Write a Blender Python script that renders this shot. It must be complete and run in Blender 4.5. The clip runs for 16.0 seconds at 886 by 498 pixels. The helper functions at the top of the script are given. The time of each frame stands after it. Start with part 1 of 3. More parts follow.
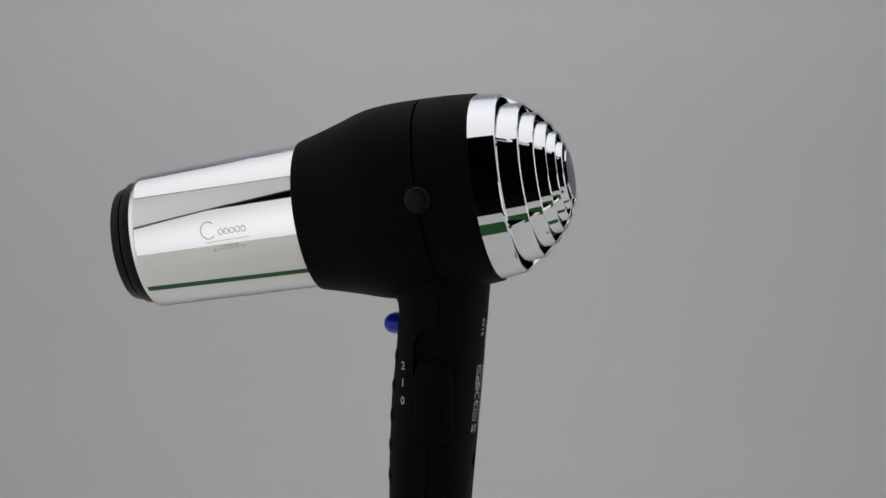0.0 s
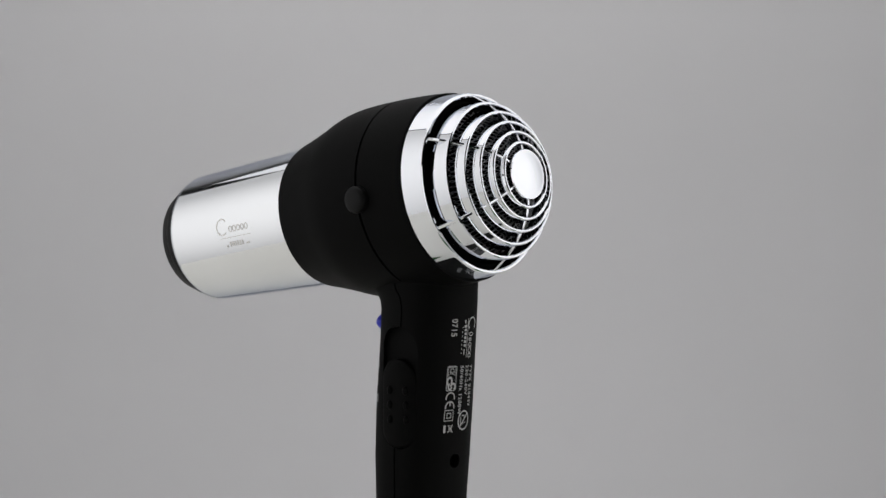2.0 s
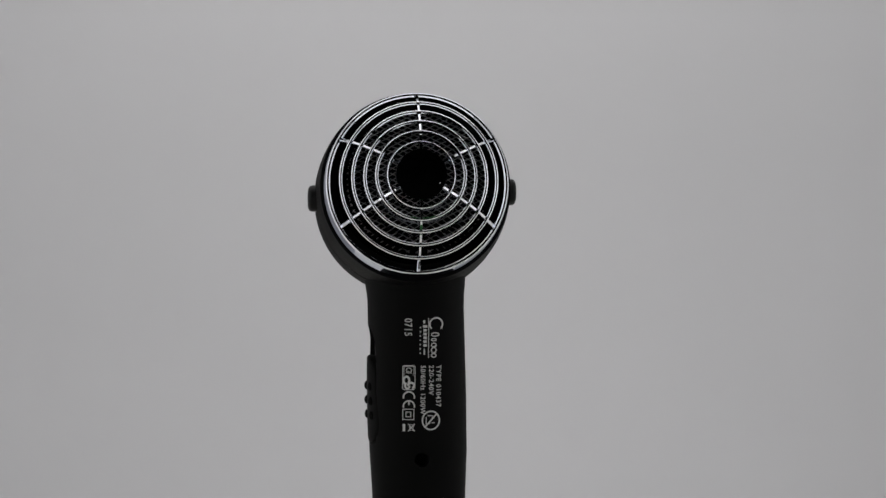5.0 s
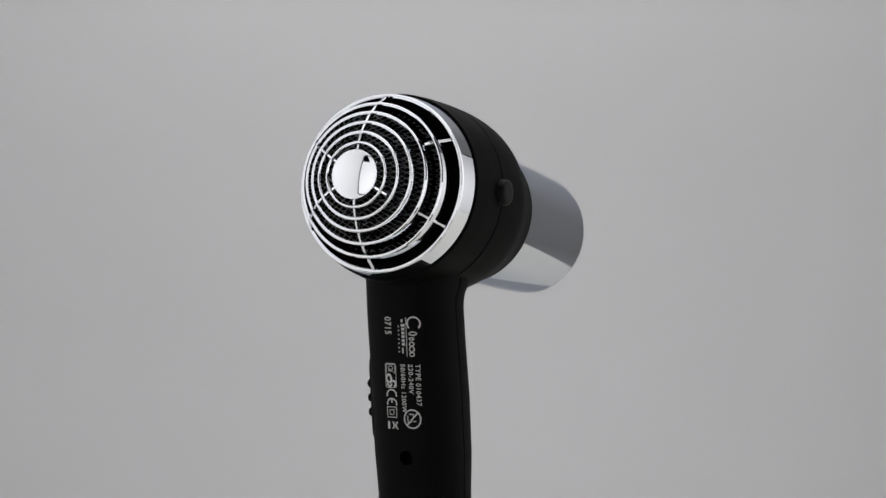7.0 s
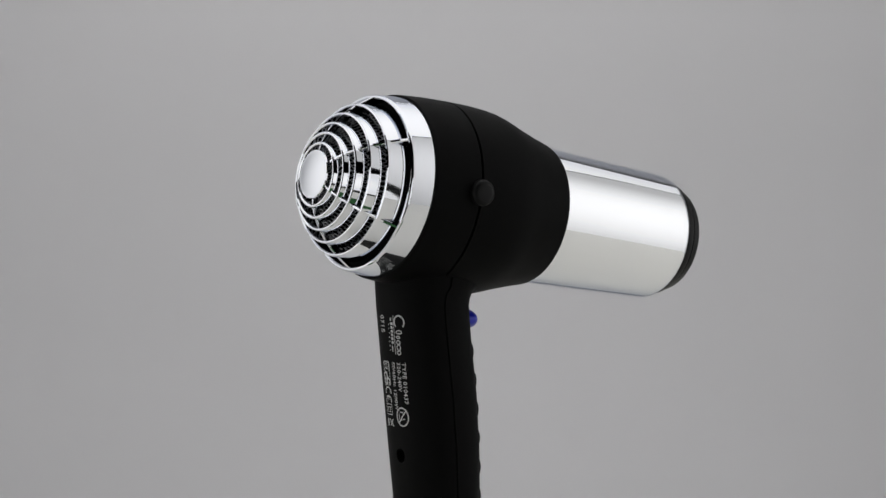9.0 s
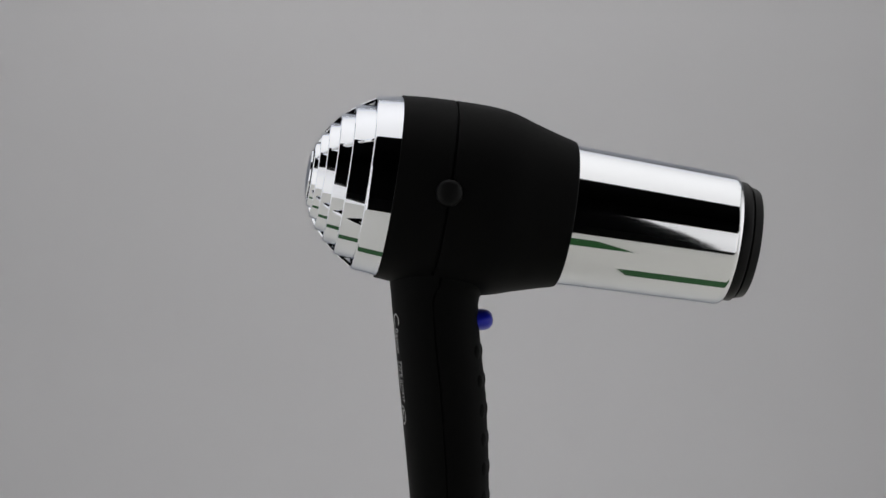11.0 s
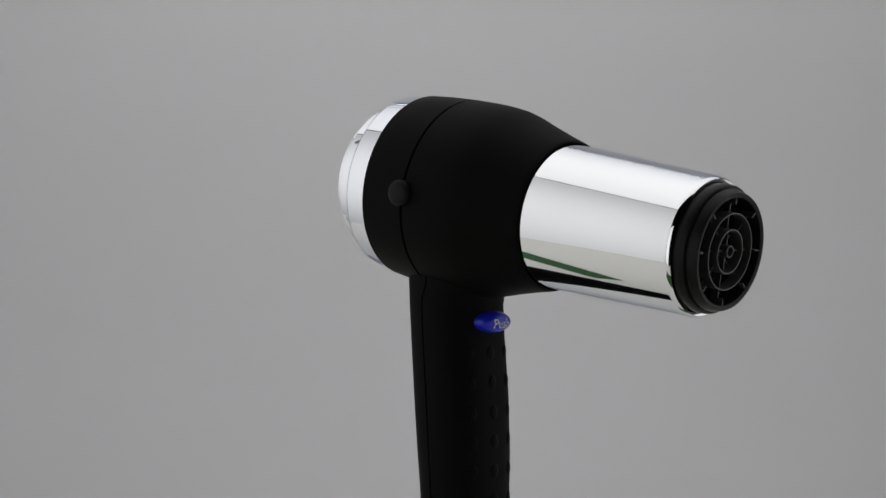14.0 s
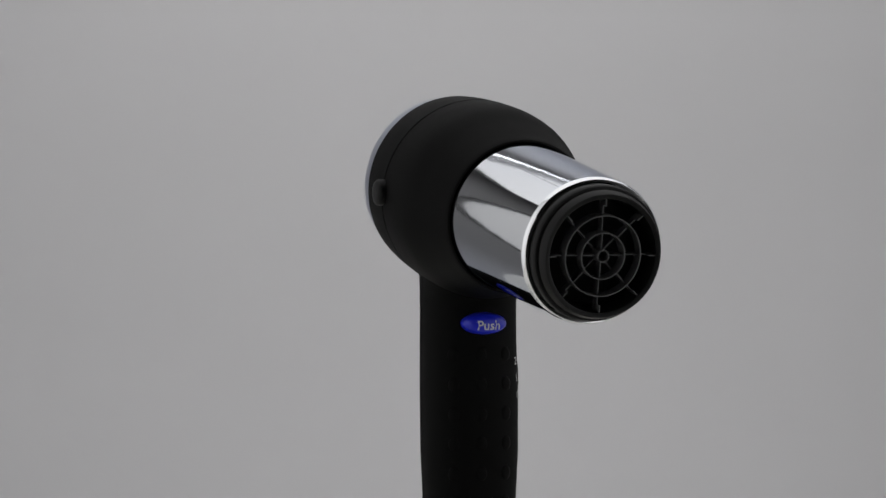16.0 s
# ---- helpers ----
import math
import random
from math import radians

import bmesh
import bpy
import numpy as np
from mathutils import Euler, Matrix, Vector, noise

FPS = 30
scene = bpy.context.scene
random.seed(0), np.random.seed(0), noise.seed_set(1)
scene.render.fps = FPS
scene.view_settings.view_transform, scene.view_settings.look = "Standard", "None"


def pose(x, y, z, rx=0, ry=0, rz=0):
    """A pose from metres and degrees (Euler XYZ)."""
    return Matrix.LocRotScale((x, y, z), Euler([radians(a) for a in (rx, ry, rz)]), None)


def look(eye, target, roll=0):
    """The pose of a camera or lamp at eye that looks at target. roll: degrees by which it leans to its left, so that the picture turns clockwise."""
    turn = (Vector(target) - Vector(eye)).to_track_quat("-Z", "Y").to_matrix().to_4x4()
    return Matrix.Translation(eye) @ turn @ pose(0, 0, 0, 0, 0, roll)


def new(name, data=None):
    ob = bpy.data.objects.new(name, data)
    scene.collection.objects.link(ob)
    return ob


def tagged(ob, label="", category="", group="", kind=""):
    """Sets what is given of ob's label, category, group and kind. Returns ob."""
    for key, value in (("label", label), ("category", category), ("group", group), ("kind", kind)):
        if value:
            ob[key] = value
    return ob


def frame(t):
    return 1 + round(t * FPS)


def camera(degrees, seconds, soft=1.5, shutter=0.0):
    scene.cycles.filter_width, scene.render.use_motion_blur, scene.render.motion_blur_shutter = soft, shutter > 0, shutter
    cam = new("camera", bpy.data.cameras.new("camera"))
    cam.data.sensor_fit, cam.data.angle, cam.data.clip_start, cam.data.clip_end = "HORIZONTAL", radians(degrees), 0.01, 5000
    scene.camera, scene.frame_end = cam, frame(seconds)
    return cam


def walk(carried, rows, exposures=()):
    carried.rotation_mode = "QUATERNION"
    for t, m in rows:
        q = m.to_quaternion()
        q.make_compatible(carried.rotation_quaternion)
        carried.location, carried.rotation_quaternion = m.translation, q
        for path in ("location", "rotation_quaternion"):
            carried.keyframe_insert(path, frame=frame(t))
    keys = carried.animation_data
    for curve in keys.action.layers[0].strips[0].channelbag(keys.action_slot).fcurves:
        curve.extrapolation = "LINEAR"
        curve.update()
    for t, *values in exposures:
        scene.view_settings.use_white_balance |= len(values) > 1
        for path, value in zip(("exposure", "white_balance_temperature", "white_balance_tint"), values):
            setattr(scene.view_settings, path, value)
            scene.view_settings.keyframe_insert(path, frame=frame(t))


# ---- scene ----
cam = camera(21.34, 16.0, soft=1.5)
EYE_Z = 0.95
TABLE_Z = 0.75
CAM_POSE = pose(-0.00025, -1.0, EYE_Z, 90 - 1.987, 0, 0)
walk(cam, [(0.0, CAM_POSE), (16.0, CAM_POSE)], exposures=[(0, -0.36), (0.5, -0.32), (1, -0.2), (1.5, -0.155), (4, -0.155), (6.5, 0.02), (7, 0.0), (8, -0.06), (9, -0.175), (11.5, -0.32), (12.5, -0.28), (13.5, -0.32), (14.5, -0.3), (16, -0.24)])

# turn of the dryer about the upright axis: seconds, degrees
TURN = [(0, 0), (1, -14.35), (2, -28.95), (3, -43.75), (4, -58.6), (5, -73.45), (6, -88.3), (7, -103.16), (8, -118.02),
        (9, -132.88), (10, -147.76), (11, -162.66), (12, -177.58), (13, -192.54), (14, -207.55), (15, -222.62), (16, -237.76)]
YAW0 = -12.19

# ---------------------------------------------------------------- world
world = bpy.data.worlds.new("studio_dark")
scene.world = world
world.use_nodes = True
world.node_tree.nodes["Background"].inputs[0].default_value = (0.02, 0.02, 0.022, 1)
world.node_tree.nodes["Background"].inputs[1].default_value = 0.2


# ---------------------------------------------------------------- materials
def mat(name, color, rough=0.5, metal=0.0, emit=0.0, var=0.0, scale=40.0, bump=0.0, bump_scale=400.0, rvar=0.0, spec=0.5, coat=0.0):
    m = bpy.data.materials.new(name)
    m.use_nodes = True
    nt = m.node_tree
    b = nt.nodes["Principled BSDF"]
    b.inputs["Base Color"].default_value = (*color, 1)
    b.inputs["Roughness"].default_value = rough
    b.inputs["Metallic"].default_value = metal
    b.inputs["Specular IOR Level"].default_value = spec
    b.inputs["Coat Weight"].default_value = coat
    if emit:
        b.inputs["Emission Color"].default_value = (*color, 1)
        b.inputs["Emission Strength"].default_value = emit
    tc = nt.nodes.new("ShaderNodeTexCoord")
    if var or rvar:
        n1 = nt.nodes.new("ShaderNodeTexNoise")
        n1.inputs["Scale"].default_value = scale
        n1.inputs["Detail"].default_value = 6
        nt.links.new(tc.outputs["Object"], n1.inputs["Vector"])
        if var:
            mix = nt.nodes.new("ShaderNodeMix")
            mix.data_type = "RGBA"
            mix.inputs["A"].default_value = (*[c * (1 - var) for c in color], 1)
            mix.inputs["B"].default_value = (*[min(1, c * (1 + var)) for c in color], 1)
            nt.links.new(n1.outputs["Fac"], mix.inputs["Factor"])
            nt.links.new(mix.outputs["Result"], b.inputs["Base Color"])
        if rvar:
            mr = nt.nodes.new("ShaderNodeMapRange")
            mr.inputs["To Min"].default_value = max(0.0, rough - rvar)
            mr.inputs["To Max"].default_value = rough + rvar
            nt.links.new(n1.outputs["Fac"], mr.inputs["Value"])
            nt.links.new(mr.outputs["Result"], b.inputs["Roughness"])
    if bump:
        n2 = nt.nodes.new("ShaderNodeTexNoise")
        n2.inputs["Scale"].default_value = bump_scale
        n2.inputs["Detail"].default_value = 4
        nt.links.new(tc.outputs["Object"], n2.inputs["Vector"])
        bp = nt.nodes.new("ShaderNodeBump")
        bp.inputs["Strength"].default_value = bump
        bp.inputs["Distance"].default_value = 0.0005
        nt.links.new(n2.outputs["Fac"], bp.inputs["Height"])
        nt.links.new(bp.outputs["Normal"], b.inputs["Normal"])
    return m


CHROME = mat("chrome", (0.86, 0.875, 0.905), 0.03, 1.0, var=0.02, scale=30, rvar=0.02, bump=0.04, bump_scale=55)
BARREL = mat("satin_chrome", (0.87, 0.88, 0.89), 0.045, 1.0, var=0.02, scale=30, rvar=0.015, bump=0.03, bump_scale=55)
for metal_mat in (CHROME, BARREL):
    metal_mat.node_tree.nodes["Principled BSDF"].inputs["Specular Tint"].default_value = (0.46, 0.49, 0.56, 1)
RUBBER = mat("soft_touch_black", (0.0022, 0.0022, 0.0022), 0.6, var=0.25, scale=60, bump=0.12, bump_scale=2500, rvar=0.06, spec=0.05)
BLACK = mat("black_plastic", (0.006, 0.006, 0.006), 0.38, var=0.2, scale=80, bump=0.08, bump_scale=1500, spec=0.13)
KNOB = mat("black_rubber", (0.0035, 0.0035, 0.0035), 0.42, var=0.2, scale=80, spec=0.12)
PIT = mat("black_inside", (0.004, 0.004, 0.004), 0.8, spec=0.1)
RIB = mat("dark_grey_plastic", (0.045, 0.045, 0.045), 0.35, var=0.2, scale=150)
WIRE = mat("dark_steel_wire", (0.46, 0.46, 0.47), 0.38, 0.95, var=0.3, scale=200)
BLUE = mat("blue_plastic", (0.008, 0.014, 0.40), 0.32, var=0.12, scale=90, coat=0.1, spec=0.3)
PRINT = mat("light_print", (0.44, 0.44, 0.44), 0.6, var=0.12, scale=500)
ETCH = mat("etched_print", (0.66, 0.645, 0.62), 0.36, 0.88, var=0.15, scale=500)
PAPER = mat("grey_paper", (0.545, 0.54, 0.545), 0.9, var=0.05, scale=3, bump=0.1, bump_scale=300, spec=0.1)
DIFF = mat("softbox_cloth", (0.995, 0.99, 0.996), 0.8, emit=1.0)
DIFF.node_tree.nodes["Principled BSDF"].inputs["Base Color"].default_value = (0.3, 0.3, 0.3, 1)
CASE = mat("softbox_black_cloth", (0.01, 0.01, 0.01), 0.8, var=0.2, scale=20)
TABLE = mat("white_laminate", (0.78, 0.77, 0.72), 0.45, var=0.04, scale=8)
SILVER = mat("silver_cloth", (0.55, 0.55, 0.56), 0.6, var=0.06, scale=20)
CEIL = mat("dark_ceiling_paint", (0.015, 0.015, 0.016), 0.9, var=0.2, scale=3, spec=0.1)
STEEL = mat("steel_leg", (0.35, 0.35, 0.36), 0.35, 1.0, var=0.1, scale=15)
GREEN = mat("green_mat", (0.012, 0.085, 0.016), 0.6, var=0.2, scale=30)
WALL = mat("dark_wall_paint", (0.012, 0.012, 0.013), 0.9, var=0.2, scale=4, spec=0.1)
FLOOR = mat("dark_floor", (0.02, 0.02, 0.02), 0.7, var=0.3, scale=6)


# ---------------------------------------------------------------- mesh helpers
def finish(bm, name, material, smooth=35):
    bmesh.ops.recalc_face_normals(bm, faces=bm.faces)
    me = bpy.data.meshes.new(name)
    bm.to_mesh(me)
    bm.free()
    me.materials.append(material)
    if smooth:
        me.polygons.foreach_set("use_smooth", [True] * len(me.polygons))
        me.set_sharp_from_angle(angle=radians(smooth))
    return me


def part(name, bm, material, parent, label="", smooth=35, kind=""):
    ob = new(name, finish(bm, name, material, smooth))
    ob.parent = parent
    return tagged(ob, label=label, kind=kind)


def box_bm(x0, x1, y0, y1, z0, z1, bevel=0.0):
    bm = bmesh.new()
    bmesh.ops.create_cube(bm, size=1)
    for v in bm.verts:
        v.co = Vector(((x0 + x1) / 2 + v.co.x * (x1 - x0), (y0 + y1) / 2 + v.co.y * (y1 - y0), (z0 + z1) / 2 + v.co.z * (z1 - z0)))
    if bevel:
        bmesh.ops.bevel(bm, geom=bm.edges[:], offset=bevel, segments=2, affect="EDGES", profile=0.5)
    return bm


# ---------------------------------------------------------------- room
def wall(name, x0, x1, y0, y1, z0, z1, material):
    return tagged(new(name, finish(box_bm(x0, x1, y0, y1, z0, z1), name, material, 0)), kind="structure")


wall("floor", -2.5, 2.5, -3.2, 2.4, -0.1, 0.0, FLOOR)
wall("ceiling", -2.5, 2.5, -3.2, 2.4, 2.8, 2.9, CEIL)
wall("wall_north", -2.5, 2.5, 2.4, 2.5, 0.0, 2.8, WALL)
wall("wall_south", -2.5, 2.5, -3.3, -3.2, 0.0, 2.8, WALL)
wall("wall_west", -2.6, -2.5, -3.2, 2.4, 0.0, 2.8, WALL)
wall("wall_east", 2.5, 2.6, -3.2, 2.4, 0.0, 2.8, WALL)


def make_backdrop():
    """Grey paper that hangs in a wide U behind and beside the table and sweeps out on the floor."""
    bm = bmesh.new()
    plan = [(-2.0, -0.05), (-2.0, 0.3), (-2.0, 0.6)]
    plan += [(-1.1 - 0.9 * math.cos(math.pi / 2 * i / 12), 0.6 + 0.9 * math.sin(math.pi / 2 * i / 12)) for i in range(1, 13)]
    plan += [(-0.5, 1.5)]
    plan += [(-x, y) for x, y in reversed(plan)]
    prof = [(0.40, 0.012), (0.36, 0.012)]
    for i in range(11):
        a = math.pi / 2 * i / 10
        prof.append((0.35 - 0.35 * math.sin(a), 0.012 + 0.35 * (1 - math.cos(a))))
    prof += [(0.0, 0.8), (0.0, 1.4), (0.0, 2.0), (0.0, 2.6)]
    grids = []
    for off in (0.0, 0.003):
        grid = []
        for i, (x, y) in enumerate(plan):
            d = Vector(plan[min(i + 1, len(plan) - 1)]) - Vector(plan[max(i - 1, 0)])
            inward = Vector((d.y, -d.x)).normalized()
            grid.append([bm.verts.new((x + inward.x * (q - off), y + inward.y * (q - off), z - off)) for q, z in prof])
        grids.append(grid)
    for grid in grids:
        for a, b in zip(grid, grid[1:]):
            for i in range(len(prof) - 1):
                bm.faces.new((a[i], b[i], b[i + 1], a[i + 1]))
    for k in (0, len(plan) - 1):
        for i in range(len(prof) - 1):
            bm.faces.new((grids[0][k][i], grids[0][k][i + 1], grids[1][k][i + 1], grids[1][k][i]))
    return tagged(new("backdrop", finish(bm, "backdrop", PAPER, 60)), kind="structure", label="plain seamless grey paper backdrop")


make_backdrop()


# ---------------------------------------------------------------- softboxes
def glow(w, h, power, edge, hot=0.0, spread=1.5):
    """Lit cloth, brightest before the lamp and dimmer towards its edges."""
    m = DIFF.copy()
    nt = m.node_tree
    tc = nt.nodes["Texture Coordinate"]
    sc = nt.nodes.new("ShaderNodeVectorMath")
    sc.operation = "MULTIPLY"
    sc.inputs[1].default_value = (spread / w, 1.6 / h, 0)
    ln = nt.nodes.new("ShaderNodeVectorMath")
    ln.operation = "LENGTH"
    mr = nt.nodes.new("ShaderNodeMapRange")
    mr.interpolation_type = "SMOOTHSTEP"
    mr.inputs["From Min"].default_value, mr.inputs["From Max"].default_value = 0.05, 0.88
    mr.inputs["To Min"].default_value, mr.inputs["To Max"].default_value = power, power * edge
    move = nt.nodes.new("ShaderNodeVectorMath")
    move.operation = "SUBTRACT"
    move.inputs[1].default_value = (hot, 0, 0)
    nt.links.new(tc.outputs["Object"], move.inputs[0])
    nt.links.new(move.outputs["Vector"], sc.inputs[0])
    nt.links.new(sc.outputs["Vector"], ln.inputs[0])
    nt.links.new(ln.outputs["Value"], mr.inputs["Value"])
    nt.links.new(mr.outputs["Result"], nt.nodes["Principled BSDF"].inputs["Emission Strength"])
    return m


def softbox(eye, target, w, h, label, power, roll=0, edge=0.45, cloth=None, deep=1.0, hot=0.0):
    """A soft light: cloth housing that narrows to a speed ring, and a glowing front cloth. Faces target."""
    root = new("softbox")
    root.matrix_basis = look(eye, target, roll)
    tagged(root, label=label, category="studio light")
    bm = bmesh.new()
    rings = []
    for z, f in ((0.012, 1.0), (0.02, 1.0), (0.02 + 0.20 * deep, 0.25), (0.02 + 0.28 * deep, 0.22)):
        rings.append([bm.verts.new((sx * w / 2 * f, sy * h / 2 * f, z)) for sx, sy in ((-1, -1), (1, -1), (1, 1), (-1, 1))])
    for a, b in zip(rings, rings[1:]):
        for i in range(4):
            bm.faces.new((a[i], a[(i + 1) % 4], b[(i + 1) % 4], b[i]))
    bm.faces.new(rings[0])
    bm.faces.new(rings[-1])
    part("housing", bm, cloth or CASE, root, "silver cloth housing" if cloth else "black cloth housing", 30)
    m = glow(w, h, power, edge, hot)
    part("diffuser", box_bm(-w / 2 + 0.01, w / 2 - 0.01, -h / 2 + 0.01, h / 2 - 0.01, 0.0, 0.008), m, root, "glowing white front cloth", 0)
    for x0, x1, y0, y1 in ((-w / 2, w / 2, h / 2 - 0.009, h / 2), (-w / 2, w / 2, -h / 2, -h / 2 + 0.009),
                           (-w / 2, -w / 2 + 0.009, -h / 2 + 0.009, h / 2 - 0.009), (w / 2 - 0.009, w / 2, -h / 2 + 0.009, h / 2 - 0.009)):
        part("rim", box_bm(x0, x1, y0, y1, -0.012, 0.011), cloth or CASE, root, "", 0)
    return root


def stand(box, x, y, top):
    """A pole on three feet under a softbox."""
    inv = box.matrix_basis.inverted()
    pole = box_bm(x - 0.014, x + 0.014, y - 0.014, y + 0.014, 0.02, top, 0.004)
    pole.transform(inv)
    part("pole", pole, STEEL, box, "steel stand pole")
    for k in range(3):
        foot = box_bm(-0.01, 0.30, -0.012, 0.012, 0.0, 0.02, 0.003)
        foot.transform(inv @ pose(x, y, 0, 0, 0, 30 + 120 * k))
        part("foot", foot, STEEL, box, "steel stand foot")


SIDE = "large softbox with a white front beside the table"
left = softbox((-0.857, 0.187, 1.10), (0.623, 0.647, 1.10), 1.65, 1.84, SIDE, 0.93, edge=0.42, hot=0.25)
right = softbox((0.925, 0.125, 1.10), (-0.525, 0.475, 1.10), 1.49, 1.84, SIDE, 1.12, edge=0.3, hot=-0.12)
stand(left, -1.087, 0.115, 1.0)
stand(right, 1.16, 0.067, 1.0)
top = softbox((0.0, 0.44, 2.02), (0, 0.45, 0.9), 2.4, 1.9, "large softbox hung over the table", 1.2, edge=0.8)

for x, y, z, w, h, ax, ay in ((-0.479, -0.795, 0.84, 0.64, 1.16, 0.656, 0.754), (0.74, -0.96, 0.80, 0.60, 0.72, -0.61, 0.79)):
    small = softbox((x, y, z), (x + ax, y + ay, z + 0.08), w, h, "small softbox low beside the lens", 1.15, edge=0.7)
    stand(small, x * 1.24, y - 0.18, 0.75)
rod = box_bm(-0.02, 0.02, -0.02, 0.02, 0.29, 0.78, 0.004)
part("hanger", rod, STEEL, top, "steel ceiling hanger")
# added fill strip above the view, only there to brighten the backdrop
backdrop_fill = softbox((-0.07, 1.10, 1.80), (-0.07, 1.5, 1.12), 0.8, 0.20, "added flat lamp strip, out of view, that brightens the backdrop", 7.4, edge=0.8, cloth=SILVER, deep=0.2)
for sx in (-1, 1):
    wire_rod = box_bm(sx * 0.3 - 0.074, sx * 0.3 - 0.066, 1.085, 1.093, 1.83, 2.8)
    wire_rod.transform(backdrop_fill.matrix_basis.inverted())
    part("hanger", wire_rod, STEEL, backdrop_fill, "thin steel hanger")
# second added fill, below the view, lifts the lower part of the paper
low = softbox((0.0, 0.75, 0.32), (0.0, 1.5, 0.85), 1.2, 0.30, "added strip softbox on the floor, out of view, that brightens the backdrop", 2.9, edge=0.7)
stand(low, 0.0, 0.62, 0.24)


# ---------------------------------------------------------------- table
def make_table():
    root = new("table")
    root.location = (0, -0.16, 0)
    tagged(root, label="small white laminate table under the hair dryer", category="table")
    part("tabletop", box_bm(-0.34, 0.50, -0.16, 0.53, TABLE_Z - 0.03, TABLE_Z, 0.003), TABLE, root)
    for x in (-0.30, 0.46):
        for y in (-0.12, 0.49):
            part("leg", box_bm(x - 0.02, x + 0.02, y - 0.02, y + 0.02, 0, TABLE_Z - 0.03, 0.002), STEEL, root, "steel leg")
    return root


make_table()
for x0, x1, y0, y1 in ((-0.17, -0.055, -0.012, 0.016), (0.085, 0.20, -0.022, 0.016), (-0.05, 0.12, -0.225, -0.150)):
    pad = new("felt_strip", finish(box_bm(x0, x1, y0, y1, TABLE_Z, TABLE_Z + 0.003, 0.001), "felt_strip", GREEN, 0))
    tagged(pad, label="narrow dark green felt strip on the white table", category="felt strip", group="felt strips on the table")

# ---------------------------------------------------------------- hair dryer
LIFT = EYE_Z - TABLE_Z             # heights below are counted from the eye; the dryer's foot is on the table
AX_O = Vector((0.02242, -0.01337, -0.00819 + LIFT))
K = 0.961                          # barrel sizes below are for a body 86 mm across, the real one is smaller
TILT = radians(9.05)
AX_E = Vector((-math.cos(TILT), -0.0061, -math.sin(TILT))).normalized()   # towards the nozzle
AX_P = Vector((-math.sin(TILT), 0, math.cos(TILT)))    # up, square to the barrel
AX_B = AX_E.cross(AX_P)


def bar(s, r, phi):
    """A point of the barrel: s along it, r from its axis, phi from the top towards +y."""
    s, r = s * K, r * K
    return AX_O + AX_E * s + AX_P * (r * math.cos(phi)) + AX_B * (r * math.sin(phi))


def revolve(profile, segs=96, closed=True):
    bm = bmesh.new()
    rows = []
    for s, r in profile:
        if r < 1e-6:
            rows.append([bm.verts.new(bar(s, 0, 0))])
        else:
            rows.append([bm.verts.new(bar(s, r, 2 * math.pi * i / segs)) for i in range(segs)])
    pairs = list(zip(rows, rows[1:])) + ([(rows[-1], rows[0])] if closed else [])
    for a, b in pairs:
        if len(a) == 1 and len(b) == 1:
            continue
        for i in range(segs):
            j = (i + 1) % segs
            if len(a) == 1:
                bm.faces.new((a[0], b[i], b[j]))
            elif len(b) == 1:
                bm.faces.new((a[i], b[0], a[j]))
            else:
                bm.faces.new((a[i], b[i], b[j], a[j]))
    return bm


def smooth_profile(points, n):
    """Points along a soft curve through the given ones."""
    out = []
    p = [np.array(q, float) for q in points]
    p = [2 * p[0] - p[1]] + p + [2 * p[-1] - p[-2]]
    for i in range(1, len(p) - 2):
        for k in range(n):
            t = k / n
            a, b, c, d = p[i - 1], p[i], p[i + 1], p[i + 2]
            out.append(tuple(0.5 * (2 * b + (c - a) * t + (2 * a - 5 * b + 4 * c - d) * t * t + (3 * b - a - 3 * c + d) * t ** 3)))
    out.append(tuple(p[-2]))
    return out


# handle: height, back, front, half width, sideways middle
H_Z = [-0.2, -0.1917, -0.1845, -0.1653, -0.1383, -0.1213, -0.0971, -0.0730, -0.0591, -0.0562, -0.0538, -0.05235, -0.05043, -0.0365]
H_BACK = [0.0088, 0.0107, 0.0119, 0.0121, 0.01387, 0.01542, 0.01774, 0.01994, 0.0212, 0.0214, 0.0216, 0.0218, 0.0220, 0.0226]
H_FRONT = [-0.0134, -0.0153, -0.0172, -0.0194, -0.02038, -0.02014, -0.01906, -0.0166, -0.0158, -0.0163, -0.0176, -0.0190, -0.0217, -0.0265]
H_HALF = [0.0149, 0.0167, 0.0181, 0.0190, 0.01994, 0.02076, 0.0208, 0.02051, 0.0204, 0.0205, 0.0206, 0.0208, 0.0211, 0.0222]
H_MID = [-0.0094, -0.0095, -0.0097, -0.0100, -0.01047, -0.01078, -0.0112, -0.01175, -0.0121, -0.0121, -0.0122, -0.0122, -0.0122, -0.0125]
H_N = 2.3


def handle_at(z):
    bk, fr, hw = np.interp(z, H_Z, H_BACK), np.interp(z, H_Z, H_FRONT), np.interp(z, H_Z, H_HALF)
    return (bk + fr) / 2, (bk - fr) / 2, hw


def mid(z):
    return float(np.interp(z, H_Z, H_MID))


